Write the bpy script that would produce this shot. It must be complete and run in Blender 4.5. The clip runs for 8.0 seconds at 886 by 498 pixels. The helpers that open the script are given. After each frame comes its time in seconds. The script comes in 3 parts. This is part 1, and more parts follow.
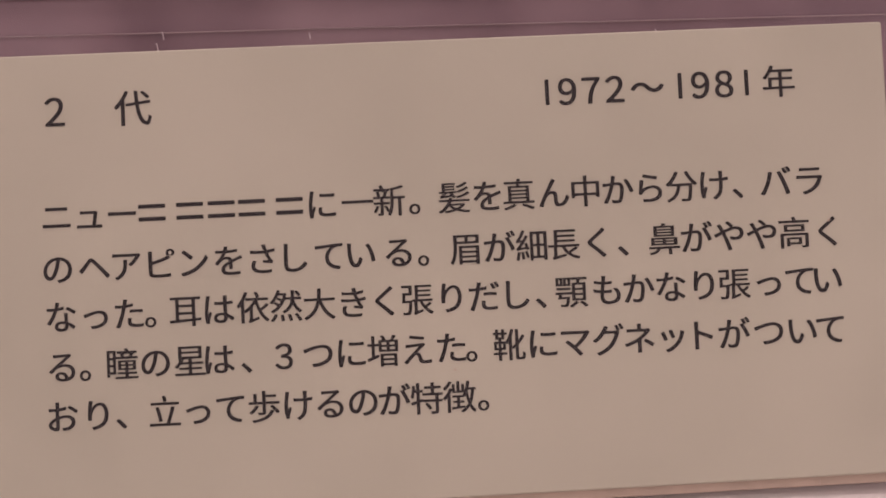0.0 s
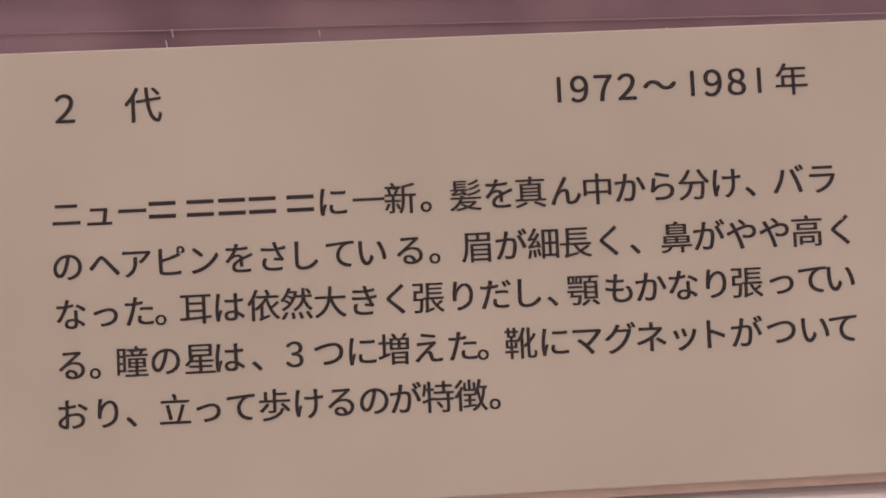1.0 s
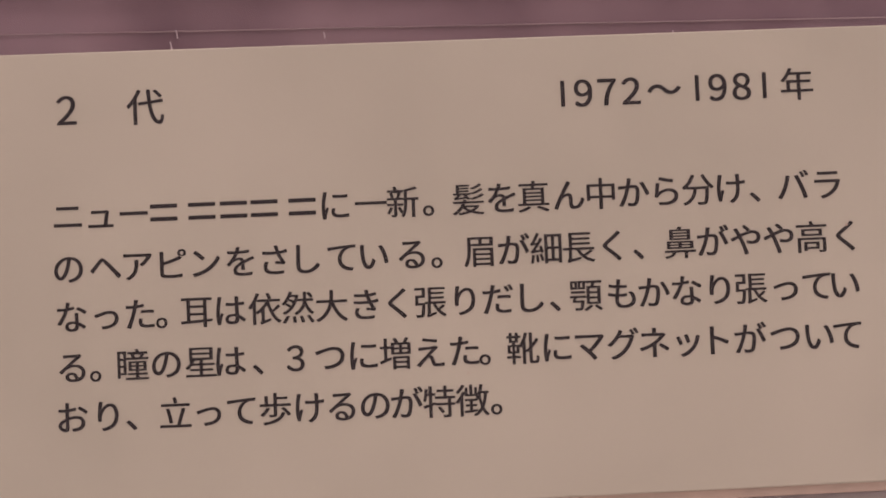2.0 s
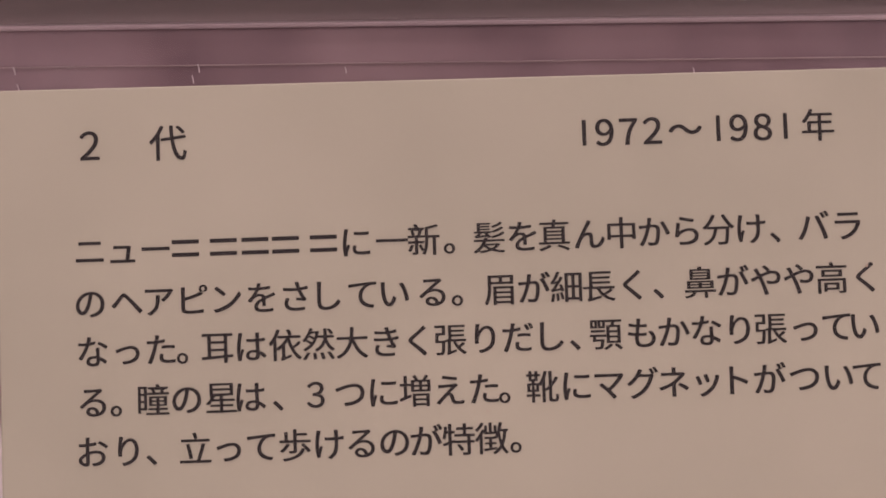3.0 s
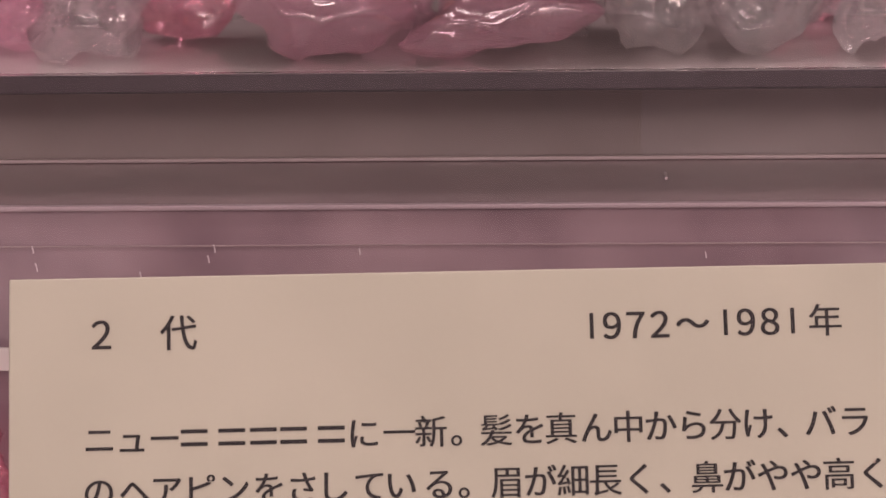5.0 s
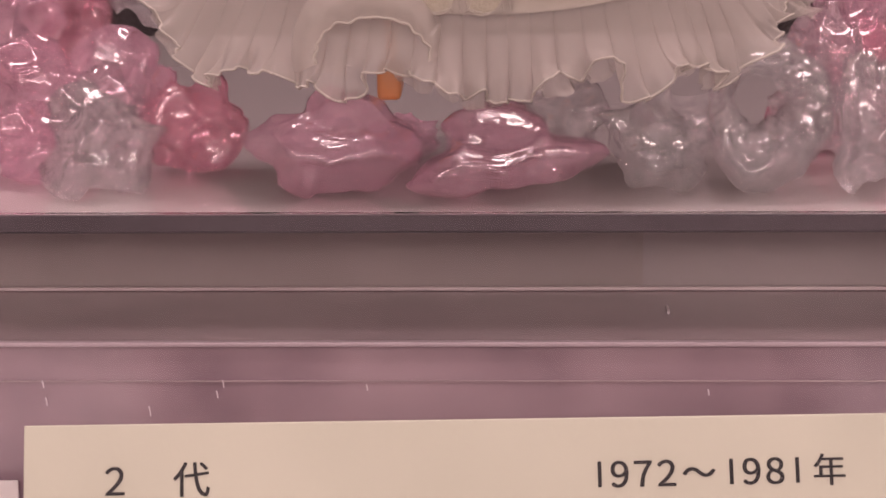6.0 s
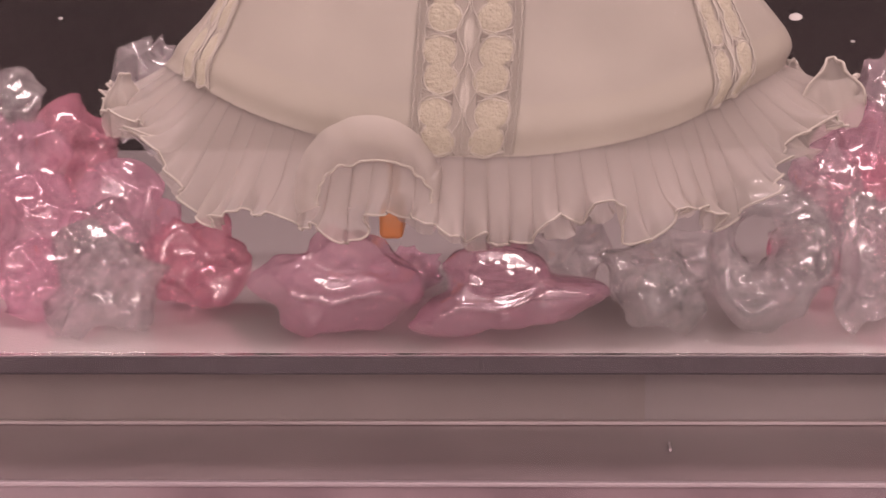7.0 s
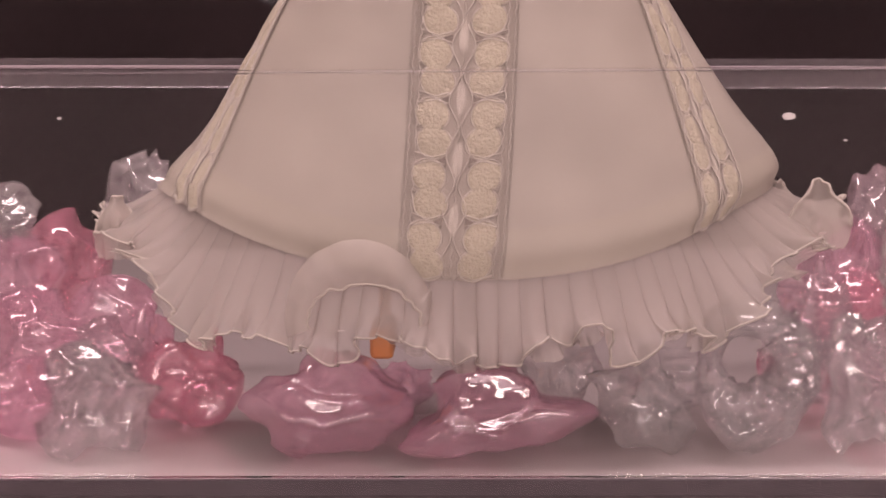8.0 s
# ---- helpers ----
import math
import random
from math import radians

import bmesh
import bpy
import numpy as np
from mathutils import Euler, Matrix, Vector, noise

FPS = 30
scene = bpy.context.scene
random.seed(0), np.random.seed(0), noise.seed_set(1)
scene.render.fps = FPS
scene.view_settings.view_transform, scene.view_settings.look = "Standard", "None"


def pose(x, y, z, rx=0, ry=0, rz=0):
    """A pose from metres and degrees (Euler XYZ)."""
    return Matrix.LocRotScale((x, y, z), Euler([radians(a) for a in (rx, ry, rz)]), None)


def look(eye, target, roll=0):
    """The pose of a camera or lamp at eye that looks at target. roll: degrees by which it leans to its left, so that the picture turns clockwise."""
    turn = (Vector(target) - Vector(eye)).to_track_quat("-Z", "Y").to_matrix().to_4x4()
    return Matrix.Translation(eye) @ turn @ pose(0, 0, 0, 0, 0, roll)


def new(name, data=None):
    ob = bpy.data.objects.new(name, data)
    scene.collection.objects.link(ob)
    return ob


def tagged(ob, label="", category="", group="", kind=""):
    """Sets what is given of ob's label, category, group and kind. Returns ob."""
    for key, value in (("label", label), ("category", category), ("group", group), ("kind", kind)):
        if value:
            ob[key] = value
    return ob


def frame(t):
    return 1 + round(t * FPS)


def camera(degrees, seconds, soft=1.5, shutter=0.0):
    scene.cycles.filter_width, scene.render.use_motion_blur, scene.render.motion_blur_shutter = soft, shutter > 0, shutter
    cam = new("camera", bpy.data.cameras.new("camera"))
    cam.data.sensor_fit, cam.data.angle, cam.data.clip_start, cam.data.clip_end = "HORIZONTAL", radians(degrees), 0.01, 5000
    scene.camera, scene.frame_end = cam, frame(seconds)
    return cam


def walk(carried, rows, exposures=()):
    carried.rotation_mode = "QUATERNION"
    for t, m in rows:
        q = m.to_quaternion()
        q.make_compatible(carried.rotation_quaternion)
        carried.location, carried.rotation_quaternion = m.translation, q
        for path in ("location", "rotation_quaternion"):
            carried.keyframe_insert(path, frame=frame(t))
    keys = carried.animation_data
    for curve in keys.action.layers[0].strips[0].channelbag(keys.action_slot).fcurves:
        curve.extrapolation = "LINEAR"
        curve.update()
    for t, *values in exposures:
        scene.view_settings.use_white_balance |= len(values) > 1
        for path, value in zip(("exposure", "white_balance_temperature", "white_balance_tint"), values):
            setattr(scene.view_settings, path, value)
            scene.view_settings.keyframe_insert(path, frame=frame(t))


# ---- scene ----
cam = camera(24.8, 8.0, 1.6)
PATH = [
    (0, (-0.007, -0.036, 1.13), (-0.001, 1.868, 0.52), -1.8),
    (0.5, (-0.01, -0.036, 1.128), (0.006, 1.872, 0.529), -1.6),
    (1, (-0.009, -0.035, 1.129), (-0.002, 1.87, 0.521), -1.7),
    (2.5, (-0.006, -0.033, 1.13), (-0.023, 1.871, 0.52), -1.4),
    (3, (-0.008, -0.033, 1.133), (-0.029, 1.877, 0.539), -1.2),
    (3.5, (-0.006, -0.033, 1.135), (-0.047, 1.884, 0.566), -1.3),
    (4, (0.0, -0.032, 1.14), (-0.068, 1.889, 0.587), -1.4),
    (5.3, (-0.003, -0.031, 1.152), (-0.06, 1.909, 0.67), -0.9),
    (5.5, (-0.004, -0.031, 1.157), (-0.053, 1.909, 0.676), -0.8),
    (6, (-0.007, -0.032, 1.164), (-0.048, 1.918, 0.719), -0.7),
    (6.5, (-0.005, -0.031, 1.171), (-0.053, 1.927, 0.767), -0.7),
    (7, (-0.005, -0.031, 1.176), (-0.057, 1.934, 0.805), -0.7),
    (7.5, (-0.007, -0.031, 1.185), (-0.048, 1.937, 0.832), -0.7),
    (8, (-0.002, -0.032, 1.187), (-0.058, 1.943, 0.88), -0.8),
]
EXPOSURES = [(0.0, -0.51), (4.0, -0.45), (5.3, 0.03), (6.3, 0.28), (7.0, 0.38), (8.0, 0.23)]
walk(cam, [(t, look(eye, target, roll)) for t, eye, target, roll in PATH],
     exposures=EXPOSURES)


# ---- world and lamps ----
world = bpy.data.worlds.new("world")
scene.world = world
world.use_nodes = True
world.node_tree.nodes["Background"].inputs[0].default_value = (0.36, 0.27, 0.26, 1)
world.node_tree.nodes["Background"].inputs[1].default_value = 0.25


def area(name, at, target, size_x, size_y, watts, colour):
    data = bpy.data.lights.new(name, "AREA")
    data.shape, data.size, data.size_y, data.energy, data.color = "RECTANGLE", size_x, size_y, watts, colour
    ob = new(name, data)
    ob.matrix_world = look(at, target)
    return ob


WARM = (1.0, 0.79, 0.74)
ROSY = (1.0, 0.78, 0.79)
for spot_x, spot_y, spot_z in ((-0.95, -0.30, 1.55), (-0.62, -0.52, 1.72), (-0.30, -0.42, 1.52), (-0.06, -0.55, 1.70),
                               (0.16, -0.44, 1.54), (0.40, -0.56, 1.66), (0.66, -0.36, 1.50), (0.95, -0.45, 1.70)):
    area("room_spotlight", (spot_x, spot_y, spot_z - 0.22), (spot_x * 0.05, 0.33, 1.08), 0.20, 0.07, 0.66, WARM)
# Unseen lamp, added far behind the camera as soft frontal fill.
area("front_fill_panel", (0.2, -2.3, 1.50), (0.0, 0.3, 1.1), 2.2, 0.8, 15.0, ROSY)
# Unseen overhead panel, added to brighten the top plate and the gems.
area("overhead_fill_panel", (0.0, -0.55, 2.55), (0.0, 0.1, 1.0), 1.6, 0.5, 10.0, ROSY)
# Unseen strip, added above the doll so the gems glow from behind.
area("gem_fill_strip", (0.0, 0.40, 1.92), (0.0, 0.36, 1.0), 1.1, 0.12, 7.0, ROSY)

# ---- materials ----


def material(name, colour, rough=0.5, second=None, scale=40.0, bump=0.0, bump_scale=300.0, **extra):
    """Principled, with colour varied between two tones by noise, and fine relief."""
    m = bpy.data.materials.new(name)
    m.use_nodes = True
    nt = m.node_tree
    b = nt.nodes["Principled BSDF"]
    b.inputs["Roughness"].default_value = rough
    co = nt.nodes.new("ShaderNodeTexCoord")
    if second:
        n = nt.nodes.new("ShaderNodeTexNoise")
        n.inputs["Scale"].default_value, n.inputs["Detail"].default_value = scale, 5
        r = nt.nodes.new("ShaderNodeValToRGB")
        r.color_ramp.elements[0].position, r.color_ramp.elements[1].position = 0.32, 0.68
        r.color_ramp.elements[0].color, r.color_ramp.elements[1].color = (*colour, 1), (*second, 1)
        nt.links.new(co.outputs["Object"], n.inputs["Vector"])
        nt.links.new(n.outputs["Fac"], r.inputs[0])
        nt.links.new(r.outputs[0], b.inputs["Base Color"])
    else:
        b.inputs["Base Color"].default_value = (*colour, 1)
    if bump:
        n = nt.nodes.new("ShaderNodeTexNoise")
        n.inputs["Scale"].default_value, n.inputs["Detail"].default_value = bump_scale, 4
        k = nt.nodes.new("ShaderNodeBump")
        k.inputs["Strength"].default_value, k.inputs["Distance"].default_value = bump, 0.0005
        nt.links.new(co.outputs["Object"], n.inputs["Vector"])
        nt.links.new(n.outputs["Fac"], k.inputs["Height"])
        nt.links.new(k.outputs[0], b.inputs["Normal"])
    for key, value in extra.items():
        b.inputs[key.replace("_", " ")].default_value = value
    return m


def sheer(name, colour, clear, through_light, rough=0.6, gloss=0.0, ior=1.45):
    """Thin cloth or thin clear sheet: diffuse and translucent mixed with straight transparency."""
    m = bpy.data.materials.new(name)
    m.use_nodes = True
    nt = m.node_tree
    b, out = nt.nodes["Principled BSDF"], nt.nodes["Material Output"]
    b.inputs["Base Color"].default_value, b.inputs["Roughness"].default_value = (*colour, 1), rough
    t, c = nt.nodes.new("ShaderNodeBsdfTranslucent"), nt.nodes.new("ShaderNodeBsdfTransparent")
    t.inputs[0].default_value = (*colour, 1)
    m1, m2 = nt.nodes.new("ShaderNodeMixShader"), nt.nodes.new("ShaderNodeMixShader")
    m1.inputs[0].default_value, m2.inputs[0].default_value = through_light, clear
    nt.links.new(b.outputs[0], m1.inputs[1])
    nt.links.new(t.outputs[0], m1.inputs[2])
    nt.links.new(m1.outputs[0], m2.inputs[1])
    nt.links.new(c.outputs[0], m2.inputs[2])
    last = m2
    if gloss:
        g, f, m3 = nt.nodes.new("ShaderNodeBsdfGlossy"), nt.nodes.new("ShaderNodeFresnel"), nt.nodes.new("ShaderNodeMixShader")
        g.inputs["Roughness"].default_value, f.inputs[0].default_value = gloss, ior
        nt.links.new(f.outputs[0], m3.inputs[0])
        nt.links.new(m2.outputs[0], m3.inputs[1])
        nt.links.new(g.outputs[0], m3.inputs[2])
        last = m3
    nt.links.new(last.outputs[0], out.inputs[0])
    return m


CARD = material("cream_card", (0.352, 0.334, 0.266), 0.65, (0.402, 0.380, 0.304), 22, 0.10, 900)
# Brown for the painted shadow strip under the card and for print specks.
SHADE_AND_SPECK = material("brown_shade_and_speck", (0.33, 0.26, 0.21), 0.7, (0.40, 0.31, 0.25), 200)
INK = material("black_ink", (0.012, 0.009, 0.010), 0.8)
WHITE = material("white_laminate", (0.60, 0.56, 0.54), 0.4, (0.64, 0.60, 0.58), 20)
SHELF = sheer("milky_acrylic_sheet", (0.66, 0.565, 0.56), 0.06, 0.22, 0.2, 0.035, 1.6)
SHOWCASE = sheer("showcase_glass", (0.5, 0.5, 0.5), 1.0, 0.0, 0.3, 0.02, 1.32)
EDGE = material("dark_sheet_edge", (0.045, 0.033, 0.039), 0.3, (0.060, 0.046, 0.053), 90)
RECESS = material("brown_mauve_panel", (0.215, 0.172, 0.168), 0.3, (0.27, 0.215, 0.211), 28)
# Greyer panel tone with a reflection put into the colour.
RECESS_REFLECTION = material("grey_reflection_panel", (0.245, 0.204, 0.204), 0.3, (0.29, 0.24, 0.24), 28)
INNER = material("pink_mauve_acrylic", (0.30, 0.228, 0.240), 0.22, (0.38, 0.293, 0.305), 32, 0.05, 60)
# Mauve acrylic; the pinkish mottling paints soft reflections into its colour.
FRONT = material("mauve_front_reflection", (0.20, 0.137, 0.160), 0.2, (0.33, 0.235, 0.265), 38, 0.05, 60)
# Pale tone that paints the highlight along a polished acrylic edge.
EDGE_HIGHLIGHT = material("acrylic_edge_highlight", (0.38, 0.30, 0.325), 0.3, (0.32, 0.25, 0.275), 25)
# White for the modelled glints on the acrylic.
GLINT = material("white_glint", (0.66, 0.57, 0.60), 0.6, (0.50, 0.42, 0.45), 300)
GLUE = material("pale_glue_line", (0.50, 0.41, 0.42), 0.35, (0.38, 0.30, 0.31), 24)
CLEAR = sheer("clear_acrylic_pane", (0.7, 0.62, 0.62), 0.985, 0.3, 0.3, 0.02, 1.25)
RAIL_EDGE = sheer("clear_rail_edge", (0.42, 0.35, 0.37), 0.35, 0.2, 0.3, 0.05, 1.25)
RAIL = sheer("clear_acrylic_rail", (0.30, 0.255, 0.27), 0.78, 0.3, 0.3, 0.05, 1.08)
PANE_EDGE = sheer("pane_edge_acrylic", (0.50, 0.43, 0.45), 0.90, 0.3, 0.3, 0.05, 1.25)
DARK = material("dark_brown_backing", (0.010, 0.0065, 0.0068), 0.8, (0.017, 0.011, 0.0115), 14, 0.05, 80, Specular_IOR_Level=0.05)
ROOM = material("room_wall_paint", (0.62, 0.54, 0.55), 0.8, (0.68, 0.60, 0.61), 3)
# Ivory satin; the two noise tones paint soft mottled shadows into it.
SATIN = material("shaded_ivory_satin", (0.258, 0.220, 0.190), 0.5, (0.328, 0.283, 0.244), 60, 0.12, 1500)
HEM = material("cream_satin", (0.290, 0.248, 0.208), 0.5, (0.340, 0.294, 0.248), 60, 0.12, 1500)
LACE = material("cream_lace", (0.330, 0.284, 0.222), 0.8, (0.395, 0.345, 0.268), 900, 0.9, 1800)
# Taupe that paints the shade in the gaps of the lace.
EYELET_SHADE = material("taupe_eyelet_shade", (0.175, 0.142, 0.122), 0.8, (0.21, 0.172, 0.148), 500)
THREAD = material("white_thread", (0.41, 0.36, 0.315), 0.7, (0.38, 0.33, 0.29), 500, 0.4, 3000)
NET = sheer("lace_net", (0.40, 0.345, 0.30), 0.05, 0.3)
ORGANZA = sheer("ivory_organza", (0.60, 0.52, 0.475), 0.58, 0.38, 0.55)
ORGANZA_FOLD = sheer("doubled_organza", (0.56, 0.49, 0.445), 0.44, 0.38, 0.55)
TRIM = material("cream_rolled_edge", (0.42, 0.365, 0.32), 0.8, (0.37, 0.325, 0.283), 300, 0.5, 2000)
ORANGE = material("orange_plastic", (0.62, 0.24, 0.06), 0.4, (0.56, 0.20, 0.05), 80)


def acrylic(name, colour, tint, milky=0.10, straight=0.30, wrinkle=0.25, grain=160):
    """Cast acrylic: a clear refracting body, part of the light going straight through, a trace of milky scatter, fine wrinkles."""
    m = material(name, colour, 0.02, tint, 90, wrinkle, grain, Transmission_Weight=1.0, IOR=1.49)
    nt = m.node_tree
    for n in nt.nodes:
        if n.bl_idname == "ShaderNodeBump":
            n.inputs["Distance"].default_value = 0.0012
        if n.bl_idname == "ShaderNodeTexNoise" and n.inputs["Scale"].default_value == grain:
            n.inputs["Detail"].default_value = 1.5
    b, out = nt.nodes["Principled BSDF"], nt.nodes["Material Output"]
    clear, haze, soft = (nt.nodes.new("ShaderNodeBsdf" + k) for k in ("Transparent", "Translucent", "Diffuse"))
    clear.inputs[0].default_value = (*tint, 1)
    haze.inputs[0].default_value = soft.inputs[0].default_value = (*colour, 1)
    m0, m1, m2 = (nt.nodes.new("ShaderNodeMixShader") for _ in range(3))
    m0.inputs[0].default_value, m1.inputs[0].default_value, m2.inputs[0].default_value = 0.5, straight, milky
    gloss, facing, m3 = nt.nodes.new("ShaderNodeBsdfGlossy"), nt.nodes.new("ShaderNodeLayerWeight"), nt.nodes.new("ShaderNodeMixShader")
    gloss.inputs["Roughness"].default_value, facing.inputs[0].default_value = 0.06, 0.5
    steep, edge = nt.nodes.new("ShaderNodeMath"), nt.nodes.new("ShaderNodeMath")
    steep.operation, steep.inputs[1].default_value = "POWER", 4.0
    edge.operation, edge.inputs[1].default_value, edge.inputs[2].default_value = "MULTIPLY_ADD", 0.50, 0.13
    nt.links.new(facing.outputs["Facing"], steep.inputs[0])
    nt.links.new(steep.outputs[0], edge.inputs[0])
    for frm, to in ((haze, m0.inputs[1]), (soft, m0.inputs[2]), (b, m1.inputs[1]), (clear, m1.inputs[2]), (m1, m2.inputs[1]), (m0, m2.inputs[2]),
                    (edge, m3.inputs[0]), (m2, m3.inputs[1]), (gloss, m3.inputs[2]), (m3, out.inputs[0])):
        nt.links.new(frm.outputs[0], to)
    for n in nt.nodes:
        if n.bl_idname == "ShaderNodeBump":
            nt.links.new(n.outputs[0], gloss.inputs["Normal"])
    return m


GEM_CLEAR = acrylic("clear_acrylic_gem", (1.0, 0.97, 0.98), (1.0, 0.99, 0.99), 0.09, 0.70, 0.60, 240)
GEM_PINK = acrylic("pink_acrylic_gem", (1.0, 0.54, 0.69), (1.0, 0.88, 0.94), 0.19, 0.70, 0.28, 140)
GEM_PALE = acrylic("pale_pink_acrylic_gem", (1.0, 0.82, 0.88), (1.0, 0.90, 0.94), 0.11, 0.70, 0.40, 180)
GEM_ROSE = acrylic("rose_acrylic_gem", (1.0, 0.40, 0.54), (1.0, 0.76, 0.84), 0.19, 0.70, 0.28, 140)

# ---- mesh helpers ----


def mesh_of(name, bm, mat, smooth=False):
    me = bpy.data.meshes.new(name)
    bmesh.ops.recalc_face_normals(bm, faces=bm.faces)
    for f in bm.faces:
        f.smooth = smooth
    bm.to_mesh(me)
    bm.free()
    me.materials.append(mat)
    return me


def part(name, bm, mat, parent=None, label="", smooth=False):
    ob = new(name, mesh_of(name, bm, mat, smooth))
    if parent:
        ob.parent = parent
    if label:
        tagged(ob, label)
    return ob


def empty(name, at=(0, 0, 0), m=None):
    ob = new(name)
    ob.empty_display_size = 0.02
    ob.matrix_world = m if m is not None else Matrix.Translation(at)
    return ob


def box(x0, x1, y0, y1, z0, z1, bevel=0.0, segments=2):
    bm = bmesh.new()
    bmesh.ops.create_cube(bm, size=1)
    for v in bm.verts:
        v.co = ((x0 + x1) / 2 + v.co.x * (x1 - x0), (y0 + y1) / 2 + v.co.y * (y1 - y0), (z0 + z1) / 2 + v.co.z * (z1 - z0))
    if bevel:
        bmesh.ops.bevel(bm, geom=bm.edges[:], offset=bevel, segments=segments, affect="EDGES", profile=0.5)
    return bm


def tube(points, radius, sides=6):
    """A thin round cord along points."""
    bm = bmesh.new()
    rings = []
    for i, p in enumerate(points):
        p = Vector(p)
        d = (Vector(points[min(i + 1, len(points) - 1)]) - Vector(points[max(i - 1, 0)])).normalized()
        a = d.cross(Vector((0.13, 0.9, 0.31))).normalized()
        b = d.cross(a)
        rings.append([bm.verts.new(p + radius * (math.cos(k * math.tau / sides) * a + math.sin(k * math.tau / sides) * b)) for k in range(sides)])
    for r, q in zip(rings, rings[1:]):
        for k in range(sides):
            bm.faces.new((r[k], r[(k + 1) % sides], q[(k + 1) % sides], q[k]))
    bm.faces.new(rings[0])
    bm.faces.new(rings[-1])
    return bm


def sheet(f, nu, nv):
    """A surface f(u, v) for u and v from 0 to 1."""
    bm = bmesh.new()
    grid = [[bm.verts.new(f(i / nu, j / nv)) for j in range(nv + 1)] for i in range(nu + 1)]
    for i in range(nu):
        for j in range(nv):
            bm.faces.new((grid[i][j], grid[i + 1][j], grid[i + 1][j + 1], grid[i][j + 1]))
    return bm


# ---- room and showcase ----
def slab(name, label, kind, mat, *lim):
    return tagged(part(name, box(*lim), mat), label, name.split("_")[0], "", kind)


slab("floor", "grey-mauve room floor below the showcase", "structure", ROOM, -2.0, 2.0, -2.4, 1.0, -0.1, 0.0)
slab("ceiling", "plain room ceiling over the showcase", "structure", ROOM, -2.0, 2.0, -2.4, 1.0, 2.6, 2.7)
slab("wall_south", "plain room wall facing the showcase", "structure", ROOM, -2.0, 2.0, -2.5, -2.4, 0.0, 2.6)
slab("wall_north", "dark brown back wall of the showcase", "structure", DARK, -2.0, 2.0, 0.62, 0.70, 0.0, 2.6)
glass = part("window_1", box(-0.62, 0.62, 0.115, 0.121, 0.9917, 1.95), SHOWCASE)
glass.visible_shadow = False
tagged(glass, "clear front glass of the showcase, standing on the table", "window", "", "structure")
slab("wall_west", "plain side wall of the room", "structure", ROOM, -2.1, -2.0, -2.4, 0.7, 0.0, 2.6)
slab("wall_east", "plain side wall of the room", "structure", ROOM, 2.0, 2.1, -2.4, 0.7, 0.0, 2.6)

table = empty("showcase_table", (0, 0.3, 0))
table.matrix_world = Matrix()
tagged(table, "white laminate showcase table under the label card", "table")
part("tabletop", box(-0.60, 0.60, 0.02, 0.60, 0.965, 0.9915, 0.002), WHITE, table)
part("plinth", box(-0.57, 0.57, 0.05, 0.58, 0.0, 0.965, 0.002), WHITE, table)

# ---- acrylic display stand ----
stand = empty("display_stand")
tagged(stand, "mauve and clear acrylic step stand on the white table", "display stand")
stand.matrix_world = Matrix.Translation((-0.01, 0.33, 1.0764)) @ pose(0, 0, 0, 0, 0.35, 0) @ Matrix.Translation((0.01, -0.33, -1.0764))
X0, X1 = -0.34, 0.34
part("base_front_panel", box(X0, X1, 0.331, 0.335, 0.9915, 1.0627), FRONT, stand)
part("base_plate", box(X0, X1, 0.3301, 0.440, 1.0629, 1.0636), INNER, stand)
# Edge strip coloured pale for the highlight it catches.
part("polished_edge", box(X0, X1, 0.3285, 0.3299, 1.0630, 1.0640, 0.0003), EDGE_HIGHLIGHT, stand, "polished edge of the acrylic base plate, its highlight painted pale")
part("seam_line", box(X0, X1, 0.3305, 0.3309, 1.0557, 1.0559), INNER, stand)
part("back_panel", box(X0, 0.0255, 0.3705, 0.3735, 1.0640, 1.0855), RECESS, stand, "brown-mauve panel at the back of the recess")
# Same back panel; its greyer right part paints a reflection.
part("back_panel", box(0.0255, X1, 0.3705, 0.3735, 1.0640, 1.0855), RECESS_REFLECTION, stand, "right part of the recess back, greyed by a painted reflection")
part("glue_line", box(X0, X1, 0.3687, 0.3699, 1.0637, 1.0645, 0.0002), GLUE, stand)
part("top_plate", box(X0, X1, 0.3262, 0.600, 1.0860, 1.0887), SHELF, stand, "milky grey-mauve acrylic top plate")
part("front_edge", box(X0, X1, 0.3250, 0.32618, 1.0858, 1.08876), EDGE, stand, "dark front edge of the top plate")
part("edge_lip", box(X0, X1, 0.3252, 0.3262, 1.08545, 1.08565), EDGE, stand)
for x in (X0, X1 - 0.003):
    part("end_panel", box(x, x + 0.003, 0.336, 0.440, 0.9915, 1.0560), FRONT, stand)
guard = part("guard_pane", box(X0, X1, 0.3264, 0.3280, 1.0888, 1.1628), CLEAR, stand, "clear acrylic pane along the front of the plate")
guard.visible_shadow = False
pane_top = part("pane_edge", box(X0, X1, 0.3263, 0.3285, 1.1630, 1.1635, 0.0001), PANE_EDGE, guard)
pane_top.visible_shadow = False

rail = empty("back_rail", m=Matrix.Translation((0.085, 0, 1.155)) @ pose(0, 0, 0, 0, 0.75, 0) @ Matrix.Translation((-0.085, 0, -1.155)))
tagged(rail, "clear acrylic rail behind the doll over the stand", "rail")
part("rail_bar", box(X0, X1, 0.418, 0.422, 1.1520, 1.1585, 0.0005), RAIL, rail)
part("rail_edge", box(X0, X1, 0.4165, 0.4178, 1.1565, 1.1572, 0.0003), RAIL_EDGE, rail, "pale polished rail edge")
